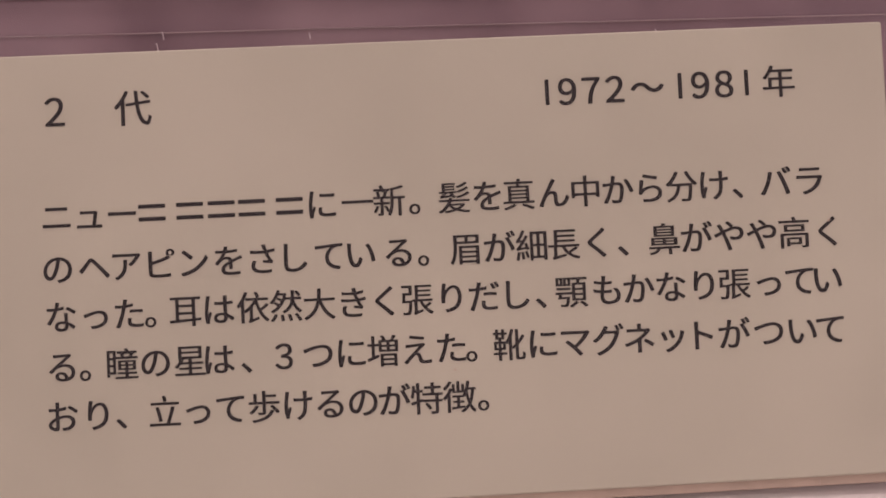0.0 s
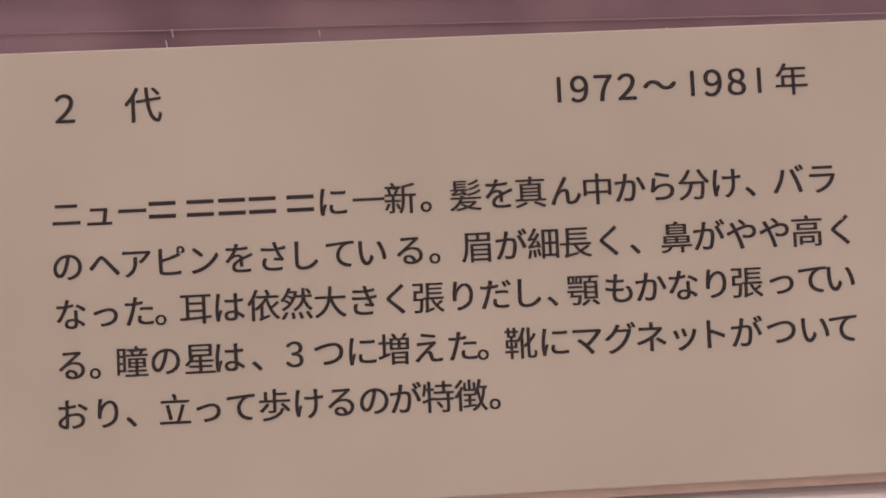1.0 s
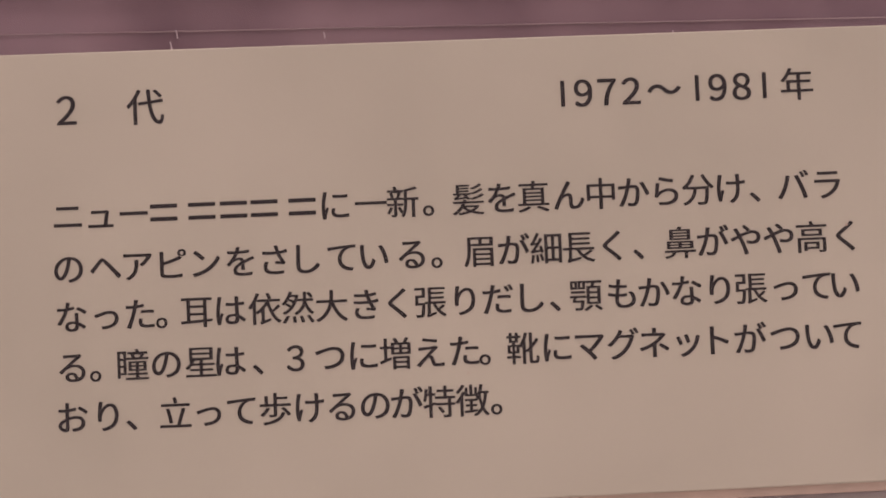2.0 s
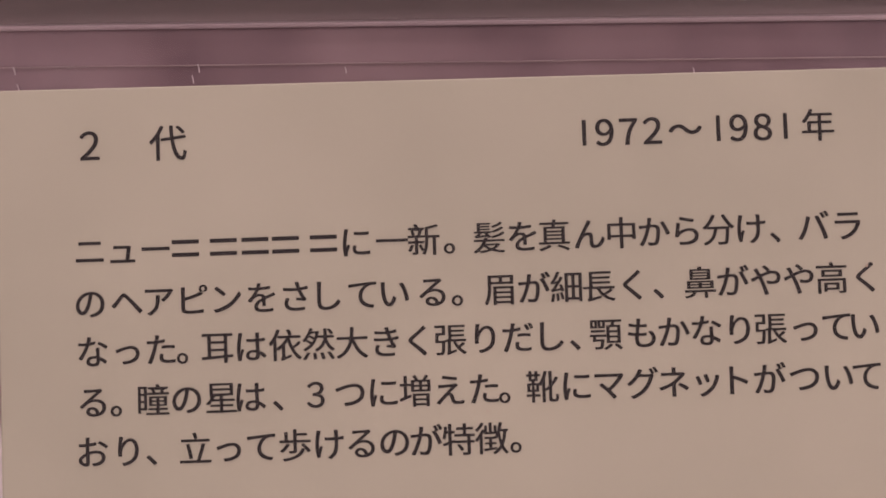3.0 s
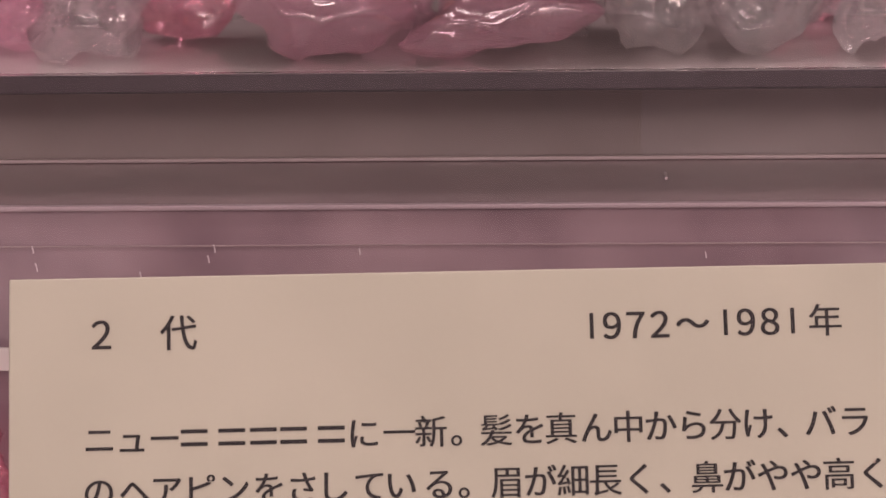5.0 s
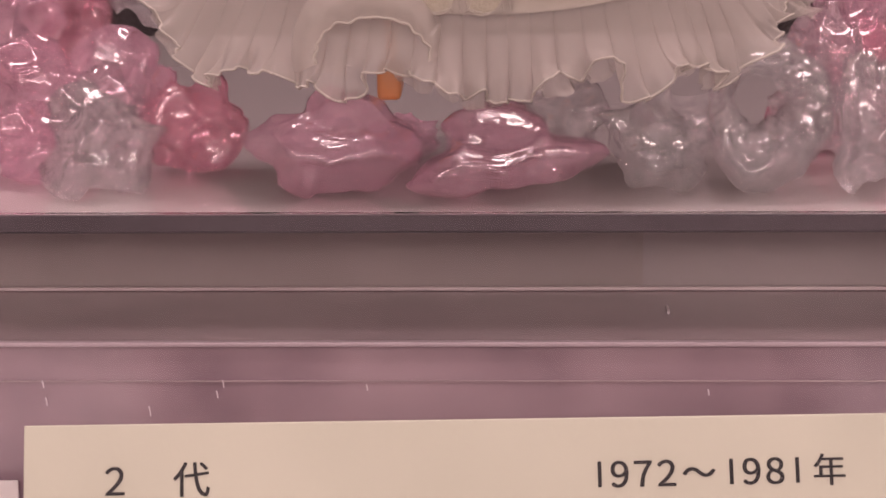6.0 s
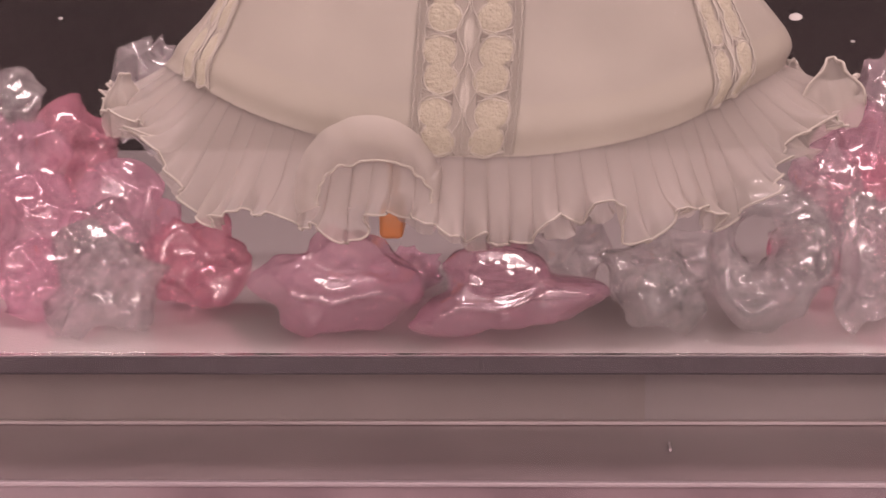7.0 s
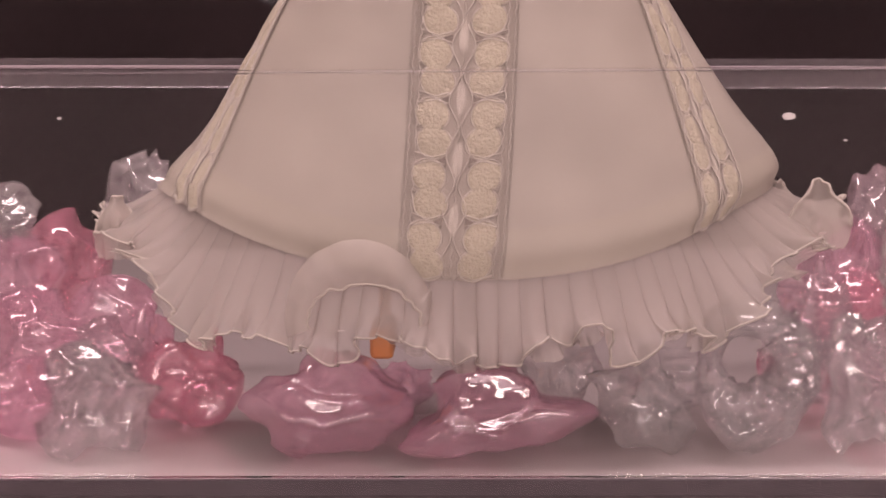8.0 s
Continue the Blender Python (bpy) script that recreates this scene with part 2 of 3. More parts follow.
for x in (X0, X1 - 0.006):
    part("rail_post", box(x, x + 0.006, 0.423, 0.429, 1.0887, 1.1585, 0.0005), RAIL, rail)

for fx, fz, fw in ((0.0916, 1.128, 0.0045), (0.082, 1.178, 0.0012), (-0.145, 1.130, 0.0016), (0.110, 1.120, 0.0012)):
    fleck = tube([(fx, 0.6199, fz), (fx + 0.0002, 0.6190, fz)], fw / 2, 7)
    bmesh.ops.scale(fleck, vec=(1, 1, 0.55), space=Matrix.Translation((-fx, 0, -fz)), verts=fleck.verts)
    tagged(part("paper_scrap", fleck, WHITE), "tiny white scrap stuck to the dark back wall", "scrap")

# Small white strokes that stand in for reflected glints on the front panel.
for sx, sz, sl in ((-0.0560, 1.0545, 0.0013), (-0.0572, 1.0525, 0.0012), (-0.0900, 1.0545, 0.0012), (-0.0895, 1.0510, 0.0014), (-0.0290, 1.0540, 0.0010), (-0.0700, 1.0490, 0.0016), (0.0350, 1.0530, 0.0010)):
    part("glint", tube([(sx, 0.3306, sz), (sx - sl * 0.05, 0.3306, sz + sl * 0.6), (sx - sl * 0.2, 0.3306, sz + sl * 1.2)], 0.00014, 5), GLINT, stand)
# One more painted glint, on the recess floor.
part("glint", tube([(0.0290, 0.3500, 1.0639), (0.0292, 0.3530, 1.0639), (0.0292, 0.3550, 1.0639)], 0.00030, 5), GLINT, stand)

# ---- label card ----
CARD_M = Matrix(((0.99980, -0.01770, 0.00924, -0.00804), (0.01508, 0.36594, -0.93051, 0.27365), (0.01309, 0.93047, 0.36614, 1.03053), (0, 0, 0, 1)))
card = empty("label_card", m=CARD_M)
tagged(card, "cream label card with black Japanese printing, leaning back on the table", "sign")


def cut_board(x0, x1, y0, y1, z0, z1, bevel):
    """A board cut slightly askew: its top falls and its foot rises towards the far end."""
    bm = box(x0, x1, y0, y1, z0, z1, bevel)
    for v in bm.verts:
        v.co.y += (-0.0012 if v.co.y > 0 else 0.0010) * (v.co.x - x0) / (x1 - x0)
    return bm


part("face", cut_board(-0.0748, 0.0752, -0.0403, 0.0350, -0.0010, 0.0, 0.0003), CARD, card, "cream card face")
# Added board; its foot paints the shadow line below the card.
part("foot_shade_board", cut_board(-0.0744, 0.0748, -0.0418, 0.0345, -0.0030, -0.00105, 0.0002), SHADE_AND_SPECK, card, "added brown board, its foot standing in for the shadow under the card")


def glyphs(name, text, centres, base, size, thick=0.006):
    """One printed line: every character centred on its place (mm) along the base line (mm). '#' is a plain bar."""
    bm = bmesh.new()
    for ch, u in zip(text, centres):
        if ch == "#":
            for low in (0.12, 0.50):
                bar = [bm.verts.new(((u + a * size * 0.40) / 1000, (base + size * (low + b)) / 1000, 0.00006)) for a, b in ((-1, 0), (1, 0), (1, 0.12), (-1, 0.12))]
                bm.faces.new(bar)
            continue
        cu = bpy.data.curves.new("glyph", "FONT")
        cu.body, cu.size, cu.offset, cu.resolution_u = ch, 1.10 if ch == "1" else 1.0, -0.008 if ch == "1" else 0.003 if ord(ch) >= 0x4E00 and ord(ch) < 0xA000 else thick, 4
        ob = bpy.data.objects.new("glyph", cu)
        me = ob.to_mesh()
        xs = [v.co.x for v in me.vertices]
        mid = (min(xs) + max(xs)) / 2
        for shift, lift in ((-0.06, 0.00006), (0.06, 0.00009)):
            made = [bm.verts.new(((u + shift + (v.co.x - mid) * size * (0.93 if ch in "１２３９７８" else 1.0)) / 1000, (base + v.co.y * size) / 1000, lift)) for v in me.vertices]
            for p in me.polygons:
                try:
                    bm.faces.new([made[i] for i in p.vertices])
                except ValueError:
                    pass
        ob.to_mesh_clear()
        bpy.data.objects.remove(ob)
        bpy.data.curves.remove(cu)
    return part(name, bm, INK, card)


glyphs("heading_number", "２代", (-59.65, -47.01), 23.2, 6.2)
glyphs("heading_years", "1９７２～1９８1", (20.16, 23.45, 27.3, 31.16, 36.48, 41.8, 45.1, 48.96, 52.63), 22.7, 5.7, 0.010)
glyphs("heading_year_mark", "年", (57.87,), 22.7, 5.6)
glyphs("printed_line", "ニュー#####に一新。髪を真ん中から分け、バラ", (-60.0, -54.7, -49.4, -44.6, -38.5, -33.4, -28.5, -22.4, -17.1, -11.4, -6.3, -2.2, 4.2, 9.6, 14.7, 20.4, 25.5, 30.8, 36.0, 41.1, 46.4, 50.2, 56.4, 61.9), 6.4, 5.45)
glyphs("printed_line", "のヘアピンをさしている。眉が細長く、鼻がやや高く", (-60.1, -54.2, -49.0, -43.4, -38.1, -32.6, -27.1, -21.8, -16.4, -11.2, -5.2, -1.2, 5.5, 11.2, 16.3, 21.6, 26.9, 31.1, 37.8, 43.1, 48.3, 53.6, 58.9, 64.3), -2.0, 5.45)
glyphs("printed_line", "なった。耳は依然大きく張りだし、顎もかなり張ってい", (-59.8, -54.3, -48.9, -45.5, -39.9, -34.4, -29.0, -23.7, -18.3, -12.8, -7.8, -2.5, 3.0, 8.3, 13.7, 17.4, 22.4, 28.1, 33.3, 38.5, 43.8, 48.8, 54.3, 59.3, 63.9), -9.75, 5.45)
glyphs("printed_line", "る。瞳の星は、３つに増えた。靴にマグネットがついて", (-60.0, -56.3, -50.3, -45.0, -39.5, -34.7, -30.4, -24.4, -18.9, -13.5, -8.5, -2.9, 2.6, 5.8, 11.9, 17.4, 22.6, 27.9, 32.9, 38.3, 43.3, 48.3, 53.8, 59.3, 63.8), -17.8, 5.45)
glyphs("printed_line", "おり、立って歩けるのが特徴。", (-60.1, -54.5, -50.8, -43.8, -38.5, -33.3, -27.9, -22.4, -17.3, -12.0, -6.9, -1.8, 3.5, 7.3), -25.75, 5.45)
part("ink_speck", tube([(0.0646, 0.0018, 0.0), (0.0646, 0.0018, 0.0001)], 0.00025, 7), SHADE_AND_SPECK, card)
part("ink_speck", tube([(0.0030, -0.0193, 0.0), (0.0030, -0.0193, 0.0001)], 0.00020, 7), SHADE_AND_SPECK, card)

# ---- doll and dress ----
CX, CY = -0.0085, 0.360          # axis of the skirt


def skirt_at(a, h, proud=0.0):
    """A point of the skirt: a is the angle from the front, h from 0 at the hem to 1 at the waist."""
    wide = (0.0625 - 0.0463 * h) * (1 - 0.055 * math.exp(-((h / 0.035) ** 2)))
    wide += 0.0011 * math.sin(4 * a + 0.6) * (1 - h) + 0.0005 * math.sin(9 * a + 2) * (1 - h) + proud
    wide -= max(0.0, -math.sin(a)) ** 3 * 0.0068 * (1 - math.exp(-h / 0.07)) * (1 - 0.5 * h)
    wide += max(0.0, math.sin(a)) ** 3 * (0.0012 * math.exp(-(((h - 0.1) / 0.08) ** 2)) - 0.0014 * min(1.0, h / 0.35))
    deep = wide * 0.41 + 0.0008
    low = 1.1240 + 0.0150 * abs(math.sin(a)) ** 2.2 - 0.0008 * math.sin(a)
    high = 1.212
    return Vector((CX + 0.0015 * h + wide * math.sin(a), CY - deep * math.cos(a), low + (high - low) * h))


dress = empty("doll_dress", (CX, CY, 1.09))
dress.matrix_world = Matrix()
tagged(dress, "ivory satin doll dress with cream lace strips and a pleated ruffle", "doll dress")
part("skirt", sheet(lambda u, v: skirt_at(math.tau * u, v), 160, 60), SATIN, dress, "ivory satin skirt", True)
part("hem_band", sheet(lambda u, v: skirt_at(math.tau * u, 0.005 + 0.100 * v, 0.00012), 160, 8), HEM, dress, "cream doubled hem of the skirt", True)
part("lining", sheet(lambda u, v: skirt_at(math.tau * u, 0.004 + 0.1 * v, -0.0022 - 0.003 * v), 120, 6), HEM, dress, "", True)


def ruffle_at(a, s, layer=0):
    """The knife-pleated frill below the hem: s from 0 at the seam to 1 at the loose edge."""
    beat = a * 84 + 2.2 * noise.noise((a * 3, 1, layer))
    b = a + (1.5 / 84) * math.sin(beat) * (1.0 - 0.25 * s) * (1 - 0.6 * math.sin(a) ** 4)
    p = skirt_at(b, 0.012, -0.002)
    side = math.sin(a) ** 2
    out = Vector((math.sin(b), -0.75 * math.cos(b), 0)).normalized()
    wave = noise.noise((a * 4.2, layer * 7, 0.3)) * 0.0058 + noise.noise((a * 11, layer * 7, 2.3)) * 0.0040
    fall = 0.0148 + 0.0085 * side - 0.0165 * max(0.0, side - 0.6) / 0.4 + wave * s ** 2
    fall *= 1 - 0.30 * math.exp(-(((a + 0.25) / 0.11) ** 2))
    go = 0.0035 * (1 - side) + 0.0150 * side + noise.noise((a * 6, 4, layer)) * 0.004 * s
    curl = 0.0026 * side * s ** 3 * (1 + noise.noise((a * 7, 9, layer))) - 0.0035 * side ** 10 * s ** 2
    fold = math.cos(beat) * (0.8 + 0.6 * noise.noise((a * 11, 8, layer)))
    lip = 0.0013 * s ** 6 * (math.sin(a * 37 + 5 * noise.noise((a * 9, 5, layer))) + 0.9 * noise.noise((a * 60, s * 3, layer)))
    return p + out * (go * s + 0.0006 * (0.5 + s) * fold * (1 - 0.5 * side) + lip * 1.5) + Vector((0, 0, -fall * s + curl + lip * 0.8))


A0 = math.radians(96)
part("ruffle", sheet(lambda u, v: ruffle_at(-A0 + 2 * A0 * u, v), 1600, 12), ORGANZA, dress, "sheer pleated ivory organza ruffle", True)
part("ruffle_edge", tube([ruffle_at(-A0 + 2 * A0 * k / 1600, 1.0) for k in range(1601)], 0.00026, 4), TRIM, dress, "cream rolled edge of the ruffle", True)
part("under_ruffle", sheet(lambda u, v: ruffle_at(-1.3 + 2.6 * u, v * 1.04, 1) + Vector((0, 0.004, -0.0005)), 1100, 8), ORGANZA, dress, "second organza layer under the ruffle", True)


def fold_at(u, v):
    """The part of the ruffle that is turned up into an arch."""
    f = math.pi * (1.08 - 1.16 * u)
    up, wave = math.sin(f), 0.0009 * noise.noise((u * 14, 3, 0)) * (1.3 - v)
    wide = 0.0104 + 0.0034 * v + wave
    tall = 0.0068 + 0.0080 * v + wave
    bulge = 0.0036 * math.sin(math.pi * (0.15 + 0.75 * v)) * (0.4 + 0.6 * max(0.0, up))
    return Vector((-0.0272 + wide * math.cos(f) - 0.001 * v, 0.3335 - bulge + 0.002 * v, 1.1172 + tall * up + (0.002 * u * v if up < 0.3 else 0)))


def ear_at(cx, cy, cz, w, h, lean):
    """A lobe of the ruffle that stands up at the side of the skirt, wavy across."""
    def f(u, v):
        c = 2 * u - 1
        half = 0.5 * w * (0.70 + 0.45 * math.sin(math.pi * v) ** 0.8) * (1 - 0.45 * v ** 4)
        wave = 0.0013 * math.sin(5.2 * u + 300 * cx) * (0.4 + v) + 0.0012 * noise.noise((u * 3, v * 2, cx * 90))
        edge = 0.0006 * noise.noise((u * 7, v * 5, cx * 70))
        return Vector((cx + lean * v + half * c + edge, cy + wave + 0.001 * v, cz + h * v * (1 - 0.16 * c ** 4) + edge))
    return f


for at_x, at_y, at_z, wide, tall, lean in ((0.0600, 0.3520, 1.1265, 0.0105, 0.0132, -0.0008), (0.0512, 0.3590, 1.1290, 0.0085, 0.0100, 0.0010), (-0.0772, 0.3520, 1.1260, 0.0070, 0.0122, 0.0012), (-0.0692, 0.3590, 1.1300, 0.0040, 0.0080, 0.0)):
    ear = ear_at(at_x, at_y, at_z, wide, tall, lean)
    part("ruffle_lobe", sheet(ear, 30, 14), ORGANZA_FOLD, dress, "", True)
    rim = [ear(0.0, k / 12) for k in range(5, 12)] + [ear(k / 24, 1.0) for k in range(25)] + [ear(1.0, 1 - k / 12) for k in range(1, 8)]
    part("lobe_edge", tube(rim, 0.00030, 5), TRIM, dress, "", True)
part("turned_up_fold", sheet(fold_at, 70, 12), ORGANZA_FOLD, dress, "fold of the ruffle turned up into an arch", True)
part("fold_edge", tube([fold_at(k / 70, 0.0) for k in range(71)], 0.00028, 5), TRIM, dress, "", True)


def lace_strip(mid, half, name_label, tilt=0.0, even=0.0):
    """A lace strip up the skirt: net, border threads, and pairs of bean-shaped motifs. mid and half are angles at the hem."""
    def at(c, h, proud):
        return skirt_at(mid + tilt * (h - 0.004) + half * c * (1 + even * h * 0.0463 / (0.0625 - 0.0463 * h)), h, proud)

    net = part("lace_strip", sheet(lambda u, v: at(2 * u - 1, 0.004 + 0.60 * v, 0.0004), 8, 40), NET, dress, name_label, True)

    for c in (-1.0, -0.86, 0.0, 0.86, 1.0):
        part("thread", tube([at(c + 0.02 * math.sin(k * 1.3), 0.004 + 0.60 * k / 110, 0.0008) for k in range(111)], 0.00016, 4), THREAD, net, "", True)
    for c in (-1.06, 1.06):
        part("fringe", tube([at(c + 0.05 * (k % 2 * 2 - 1) * (0.6 + 0.8 * noise.noise((k * 0.7, c, mid))), 0.004 + 0.60 * k / 170, 0.0005) for k in range(171)], 0.00007, 3), THREAD, net, "", True)
    for c in (-0.80, 0.80):
        part("stitching", tube([at(c + 0.09 * math.sin(k * 1.9) + 0.03 * noise.noise((k * 0.9, c, 3)), 0.004 + 0.60 * k / 200, 0.0006) for k in range(201)], 0.00010, 3), THREAD, net, "", True)
    for c in (-0.93, 0.93):
        part("stitching", tube([at(c + 0.07 * (k % 2 * 2 - 1), 0.004 + 0.60 * k / 80, 0.0007) for k in range(81)], 0.00011, 4), THREAD, net, "", True)
    for c in (-0.13, 0.13):
        part("thread", tube([at(c * (1 + 0.75 * math.sin(k * math.tau / 12.5)), 0.004 + 0.60 * k / 66, 0.0008) for k in range(67)], 0.00018, 4), THREAD, net, "", True)
    step = 0.1265
    for i in range(5):
        for sgn in (-1, 1):
            h0 = 0.062 + i * step

            def motif(u, v, h0=h0, sgn=sgn):
                f = math.tau * u
                r = (24 * abs(math.sin(f)) + math.sqrt(784 - (24 * math.cos(f)) ** 2)) * v
                slant = 0.06 * math.sin(f) * v
                return at(sgn * (0.52 + slant + r * math.cos(f) / 82), h0 + r * math.sin(f) * 0.00119, 0.0007 + 0.0006 * math.sqrt(max(0, 1 - v ** 4)))

            part("motif", sheet(motif, 28, 5), LACE, net, "", True)
            if sgn > 0:
                part("bead", sheet(lambda u, v, h0=h0: at(0.10 * v * math.cos(math.tau * u), h0 + step / 2 + 0.036 * v * math.sin(math.tau * u), 0.0008 + 0.0003 * (1 - v)), 14, 3), THREAD, net, "", True)
            # Dark patches painted where shade falls between the motifs.
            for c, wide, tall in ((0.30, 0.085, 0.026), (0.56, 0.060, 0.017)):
                part("eyelet_shade", sheet(lambda u, v, c=c, wide=wide, tall=tall, h0=h0, sgn=sgn: at(sgn * (c + wide * v * math.cos(math.tau * u)), h0 + step / 2 + tall * v * math.sin(math.tau * u) * (1.0 - 0.35 * math.cos(math.tau * u)), 0.00055), 12, 2), EYELET_SHADE, net, "", True)
            rim = [motif(k / 32, 1.03) for k in range(33)]
            part("motif_edge", tube(rim, 0.00017, 4), THREAD, net, "", True)
            for w in (-1, 1):
                part("picot", tube([at(sgn * 0.24, h0 + w * 0.052, 0.0008), at(sgn * 0.5, h0 + w * 0.060, 0.0009), at(sgn * 0.86, h0 + w * 0.050, 0.0008)], 0.00016, 4), THREAD, net, "", True)


lace_strip(-0.045, 0.148, "cream lace strip down the front of the skirt", 0.07, 1.0)
lace_strip(0.93, 0.12, "cream lace strip down the side of the skirt", 0.50)
lace_strip(-1.12, 0.10, "cream lace strip down the side of the skirt", -0.55)


def doll_mesh():
    """Plain figure inside the dress: body, two legs, two shoes."""
    bm = box(CX - 0.012, CX + 0.012, CY - 0.004, CY + 0.006, 1.135, 1.214, 0.004)
    for x, low in ((-0.0250, 1.1060), (-0.0020, 1.1270)):
        b2 = box(x - 0.0012, x + 0.0012, CY + 0.004, CY + 0.006, low + 0.005, 1.150, 0.0005)
        b3 = box(x - 0.0023, x + 0.0023, CY - 0.010, CY + 0.006, low, low + 0.0062, 0.001)
        for b in (b2, b3):
            tmp = bpy.data.meshes.new("tmp")
            b.to_mesh(tmp)
            b.free()
            bm.from_mesh(tmp)
            bpy.data.meshes.remove(tmp)
    return bm


tagged(part("doll", doll_mesh(), ORANGE, None, "", True), "plain doll in orange shoes held up inside the ivory dress", "doll")
prop = empty("doll_stand")
tagged(prop, "clear acrylic prop holding the doll up from behind", "stand")
part("prop_foot", box(CX - 0.012, CX + 0.012, CY + 0.016, CY + 0.036, 1.0887, 1.0913, 0.0005), RAIL, prop)
part("prop_post", box(CX - 0.002, CX + 0.002, CY + 0.018, CY + 0.022, 1.0914, 1.1500, 0.0005), RAIL, prop)
part("prop_arm", box(CX - 0.002, CX + 0.002, CY + 0.005, CY + 0.022, 1.1501, 1.1540, 0.0005), RAIL, prop)

# ---- acrylic gems ----


def outline(radii, f):
    """A closed outline about a centre: radii at even angles, run smoothly from one to the next."""
    n = len(radii)
    t = f % math.tau / math.tau * n
    i, u = int(t) % n, t - int(t)
    u = u * u * (3 - 2 * u)
    return radii[i] * (1 - u) + radii[(i + 1) % n] * u


def gem_mesh(seed, w, h, d, radii=(), sharp=0.5):
    """A lump of cast acrylic: hollow scoops struck all round it, that meet in softened ridges."""
    rng = np.random.default_rng(seed)
    bm = bmesh.new()
    bmesh.ops.create_icosphere(bm, subdivisions=5, radius=1.0)
    way = np.array([v.co[:] for v in bm.verts])
    count = int(12 + 24 * sharp)
    k = np.arange(count)
    z = 1 - 2 * (k + 0.5) / count
    f = k * 2.39996 + rng.uniform(-0.5, 0.5, count)
    r = np.sqrt(1 - z * z)
    axis = np.stack([r * np.cos(f), z, r * np.sin(f)], 1) + rng.normal(0, 0.12, (count, 3))
    axis /= np.linalg.norm(axis, axis=1)[:, None]
    near = rng.uniform(0.56, 0.88, count)
    bow = rng.uniform(0.35, 1.0, count)
    # where a ray from the middle enters the ball that hollows out each scoop
    along = way @ axis.T
    far = near + bow
    under = (along * far) ** 2 - far ** 2 + bow ** 2
    reach = np.where((under > 0) & (along > 0), along * far - np.sqrt(np.maximum(under, 0)), 1.25)
    reach = np.minimum(reach, 1.15)
    soft = 60 + 45 * sharp
    size = -np.log(np.exp(-soft * reach).sum(1) + np.exp(-soft * 1.1)) / soft
    for v, p, q in zip(bm.verts, way, size):
        if radii:
            q = q * (1 - 0.45 * (p[0] ** 2 + p[2] ** 2)) + 0.92 * 0.45 * (p[0] ** 2 + p[2] ** 2)
            q *= 1 + (outline(radii, math.atan2(p[2], p[0])) - 1) * math.hypot(p[0], p[2]) ** 1.5
        q *= 1 + 0.035 * sharp * noise.noise(Vector(p) * 5.0 + Vector((seed, 0, 0)))
        v.co = Vector(p) * float(q)
    return fitted(bm, w, h, d)


def ring_mesh(seed, w, h, d):
    """A clear lump with a hole right through it, its sides wrung into ridges."""
    def f(u, v):
        a, b = math.tau * u, math.tau * v
        thick = 0.25 + 0.06 * math.cos(a + 0.4) + 0.16 * max(0.0, -math.sin(a))
        thick *= 1 + 0.16 * abs(math.sin(2.5 * b + 3 * math.sin(a) + 1.7 * a)) + 0.30 * noise.noise((2.2 * math.cos(a), 2.2 * math.sin(a), seed + 1.2 * math.cos(b)))
        r = 0.67 + 0.05 * math.sin(3 * a + 1) + thick * math.cos(b)
        return Vector((r * math.cos(a), 1.25 * thick * math.sin(b), 1.25 * r * math.sin(a) + 0.10 * r))
    bm = sheet(f, 96, 40)
    bmesh.ops.remove_doubles(bm, verts=bm.verts[:], dist=1e-5)
    return fitted(bm, w, h, d)


def fitted(bm, w, h, d):
    """Brings a lump to its width, height and depth, with its foot at zero."""
    for axis, size in ((0, w), (1, d), (2, h)):
        lo, hi = min(v.co[axis] for v in bm.verts), max(v.co[axis] for v in bm.verts)
        for v in bm.verts:
            v.co[axis] = (v.co[axis] - (lo if axis == 2 else (lo + hi) / 2)) * size / (hi - lo)
    return bm


def gem(mat, look_of, x, y, z, w, h, d, seed, radii=(), sharp=0.5, turn=0.0):
    shape = ring_mesh(seed, w * 1.04, h * 1.12, d) if radii == RING else gem_mesh(seed, w * 1.04, h * 1.10, d, radii, sharp)
    ob = part("acrylic_gem", shape, mat, None, "", True)
    ob.matrix_world = pose(x, y, z - 0.0001 - (x + 0.01) * 0.0061 * (z > 1.05), 0, 0, turn)
    return tagged(ob, look_of, "acrylic gem", "acrylic gems round the doll")


RING = "ring"
PINK = "glossy pink acrylic gem stone lying on the stand"
ROSE = "deep rose acrylic gem stone lying on the stand"
PALE = "pale pink acrylic gem stone lying on the stand"
ICE = "clear faceted acrylic ice chunk lying on the stand"
TOP = 1.0887
gem(GEM_CLEAR, ICE, -0.0796, 0.345, TOP, 0.0243, 0.0196, 0.022, 11, (), 0.9)
gem(GEM_PINK, PINK, -0.0352, 0.3415, TOP, 0.0323, 0.0201, 0.024, 12, (0.95, 0.84, 0.94, 1.04, 0.72, 0.80, 1.06, 0.88, 0.92, 1.0, 0.90, 1.02), 0.45)
gem(GEM_PINK, PINK, -0.0025, 0.3405, TOP, 0.0366, 0.0170, 0.024, 13, (1.10, 0.60, 0.78, 0.97, 0.97, 0.70, 0.68, 1.16, 0.96, 0.62, 0.60, 0.90), 0.40)
gem(GEM_CLEAR, ICE, 0.0248, 0.343, TOP, 0.0204, 0.0200, 0.020, 14, (), 0.8)
gem(GEM_CLEAR, ICE, 0.0469, 0.345, TOP, 0.0231, 0.0272, 0.024, 15, RING)
gem(GEM_CLEAR, ICE, 0.0674, 0.345, TOP, 0.0172, 0.0251, 0.022, 16, (), 0.9)
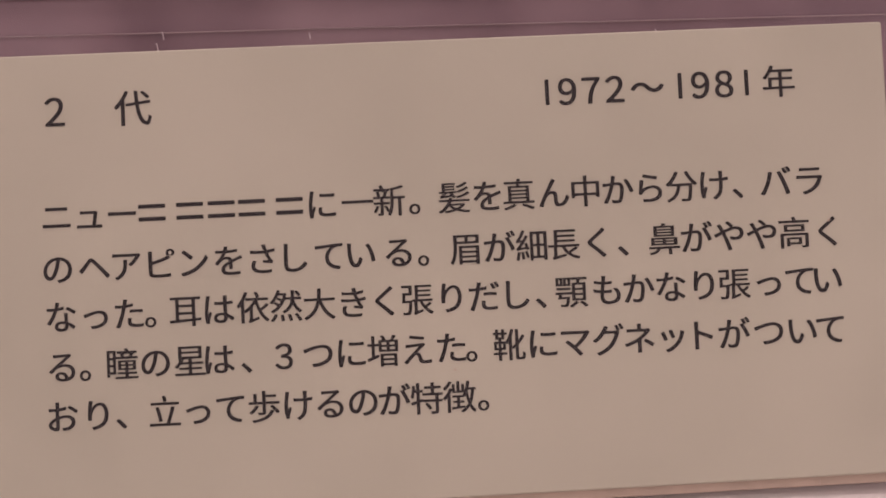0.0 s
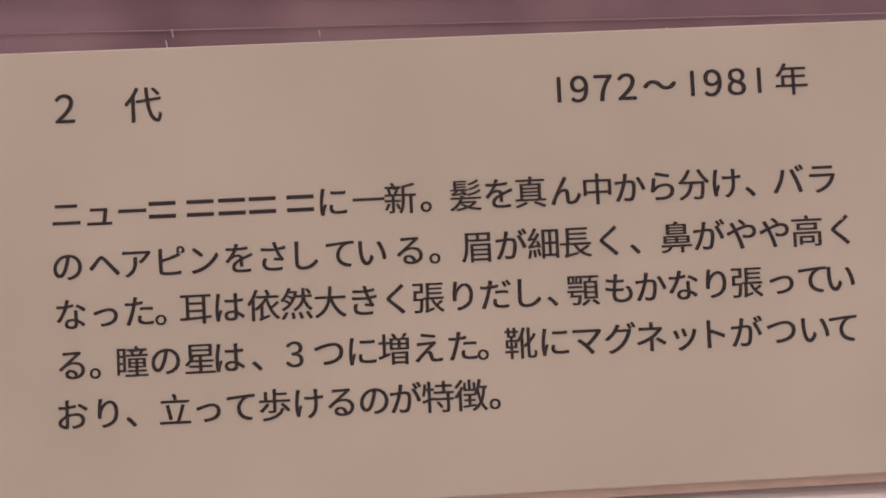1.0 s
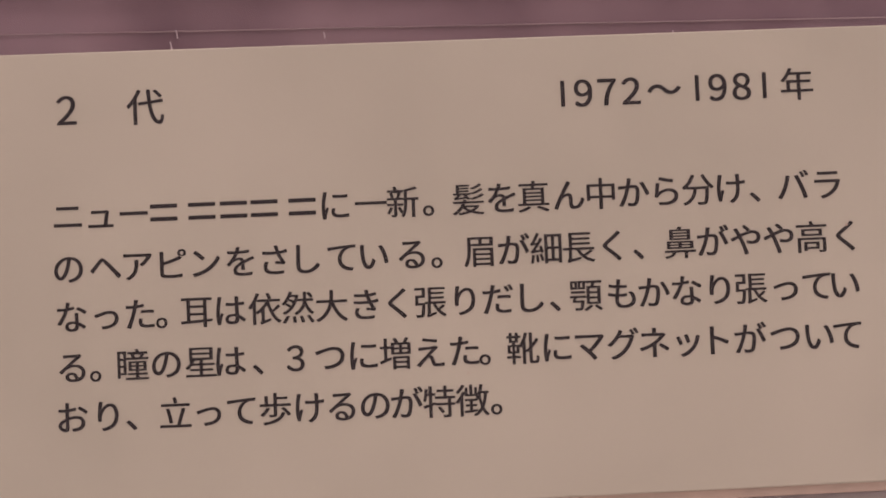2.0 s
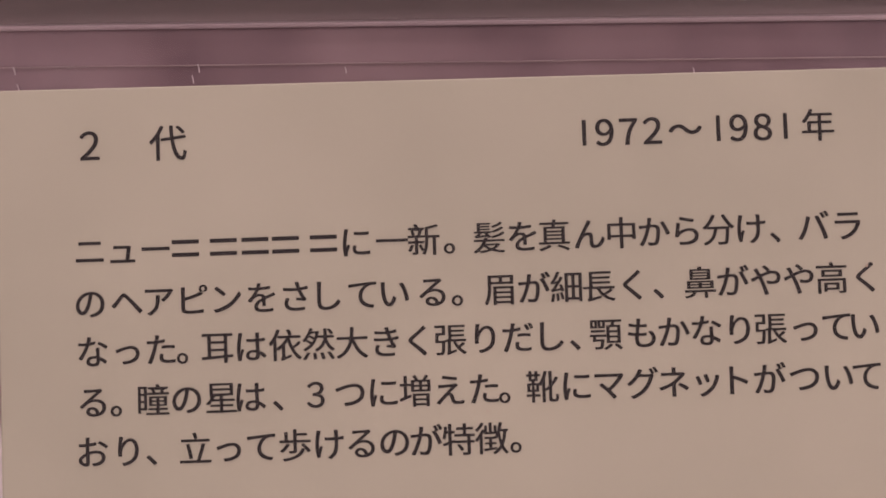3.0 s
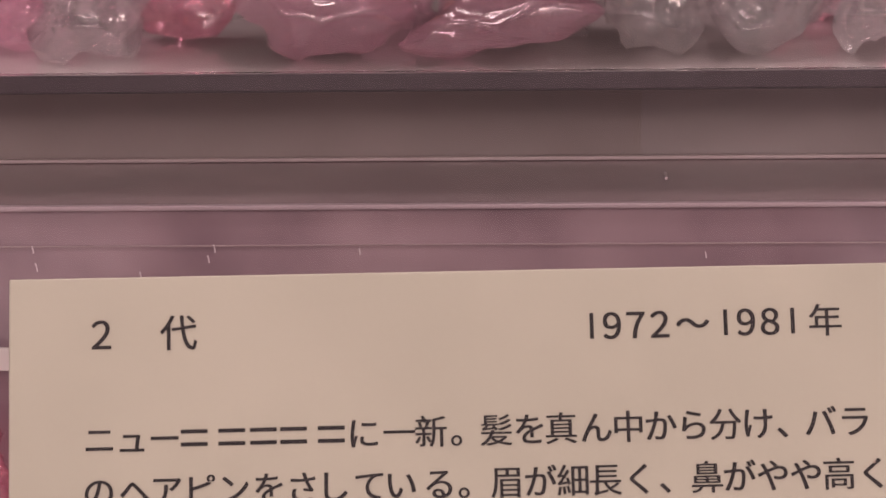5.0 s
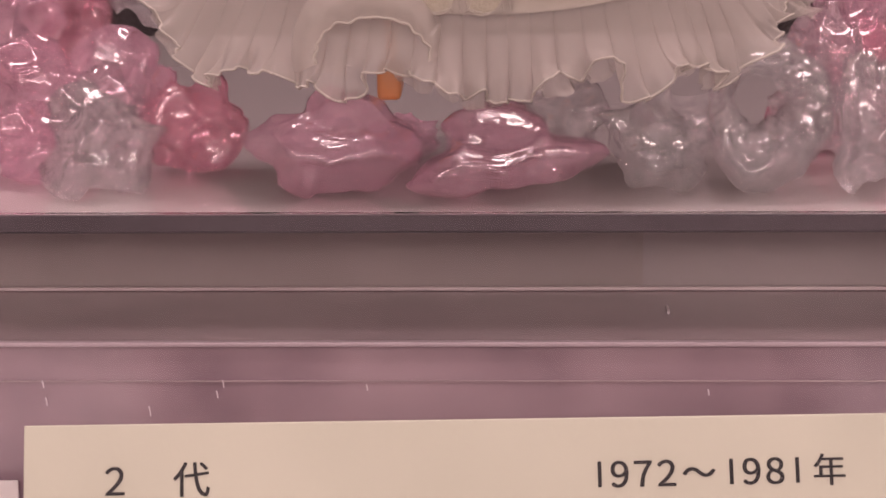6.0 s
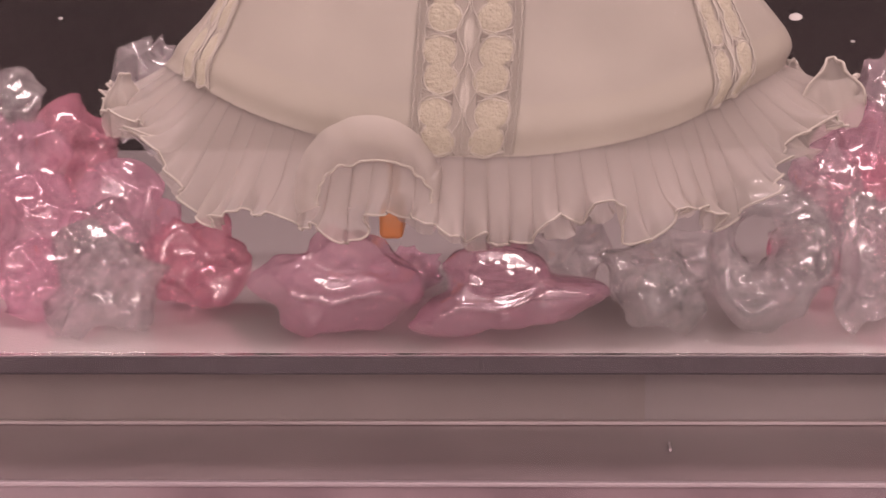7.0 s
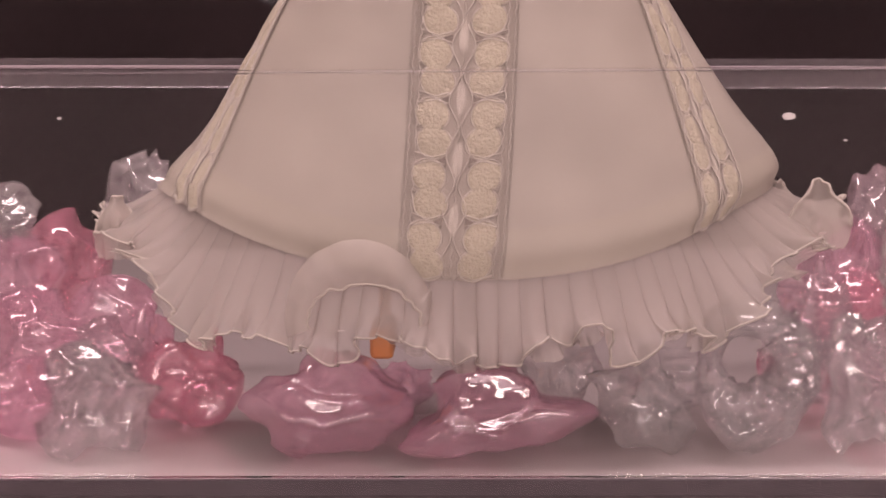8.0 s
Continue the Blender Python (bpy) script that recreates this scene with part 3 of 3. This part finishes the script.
gem(GEM_ROSE, ROSE, -0.0648, 0.364, TOP, 0.0215, 0.0191, 0.024, 17, (), 0.35)
gem(GEM_PINK, PINK, -0.0964, 0.358, TOP, 0.0190, 0.0146, 0.024, 18, (), 0.4)
gem(GEM_CLEAR, ICE, 0.0094, 0.366, TOP, 0.0182, 0.0178, 0.020, 19, (), 0.8)
gem(GEM_PINK, PINK, -0.1000, 0.385, TOP, 0.0309, 0.0234, 0.026, 20, (), 0.4)
gem(GEM_PINK, PINK, -0.0839, 0.388, TOP, 0.0251, 0.0253, 0.026, 21, (), 0.4)
gem(GEM_PALE, PALE, -0.0821, 0.372, 1.0938, 0.0173, 0.0153, 0.018, 22, (), 0.5)
gem(GEM_PINK, PINK, -0.1080, 0.400, 1.1, 0.0233, 0.0225, 0.026, 23, (), 0.4)
gem(GEM_ROSE, ROSE, -0.0994, 0.415, 1.1022, 0.0190, 0.0228, 0.028, 24, (), 0.3)
gem(GEM_CLEAR, ICE, -0.1124, 0.412, 1.113, 0.0163, 0.0184, 0.024, 25, (), 0.7)
gem(GEM_CLEAR, ICE, -0.0825, 0.418, 1.112, 0.0178, 0.0257, 0.020, 46, (), 0.15)
gem(GEM_PALE, PALE, 0.0629, 0.372, 1.1009, 0.0172, 0.0199, 0.020, 27, (), 0.6)
gem(GEM_ROSE, ROSE, 0.0726, 0.388, 1.0975, 0.0167, 0.0183, 0.024, 28, (), 0.3)
gem(GEM_CLEAR, ICE, 0.0579, 0.368, TOP, 0.0160, 0.0218, 0.020, 29, (), 0.9)
gem(GEM_PALE, PALE, 0.0788, 0.402, 1.1159, 0.0122, 0.0199, 0.022, 30, (), 0.5)
gem(GEM_PINK, PINK, 0.0717, 0.398, 1.1054, 0.0183, 0.0198, 0.024, 31, (), 0.4)
gem(GEM_PINK, PINK, 0.0806, 0.362, TOP, 0.0225, 0.0229, 0.024, 32, (), 0.4)
gem(GEM_CLEAR, ICE, 0.0888, 0.392, 1.1016, 0.0216, 0.0221, 0.024, 33, (), 0.8)
gem(GEM_PINK, PINK, -0.1149, 0.358, TOP, 0.0256, 0.0237, 0.026, 34, (), 0.4)
gem(GEM_CLEAR, ICE, -0.1211, 0.390, 1.1008, 0.0239, 0.0232, 0.026, 35, (), 0.8)
gem(GEM_PINK, PINK, -0.0241, 0.385, TOP, 0.0155, 0.0088, 0.020, 36, (), 0.4)
gem(GEM_CLEAR, ICE, 0.0323, 0.375, TOP, 0.0209, 0.0145, 0.020, 37, (), 0.8)
gem(GEM_ROSE, ROSE, 0.0610, 0.392, TOP, 0.0157, 0.0135, 0.020, 38, (), 0.3)

LOW = "pink acrylic gem stone on the white table beside the card"
tagged(gem(GEM_ROSE, ROSE, -0.1065, 0.318, 0.9915, 0.030, 0.036, 0.020, 51, (), 0.3), LOW)
tagged(gem(GEM_PINK, PINK, -0.140, 0.312, 0.9915, 0.034, 0.030, 0.024, 52, (), 0.4), LOW)
tagged(part("price_tag", box(-0.125, -0.0955, 0.3280, 0.3285, 1.0330, 1.0375, 0.0001), WHITE), "small white tag stuck to the stand front", "tag")
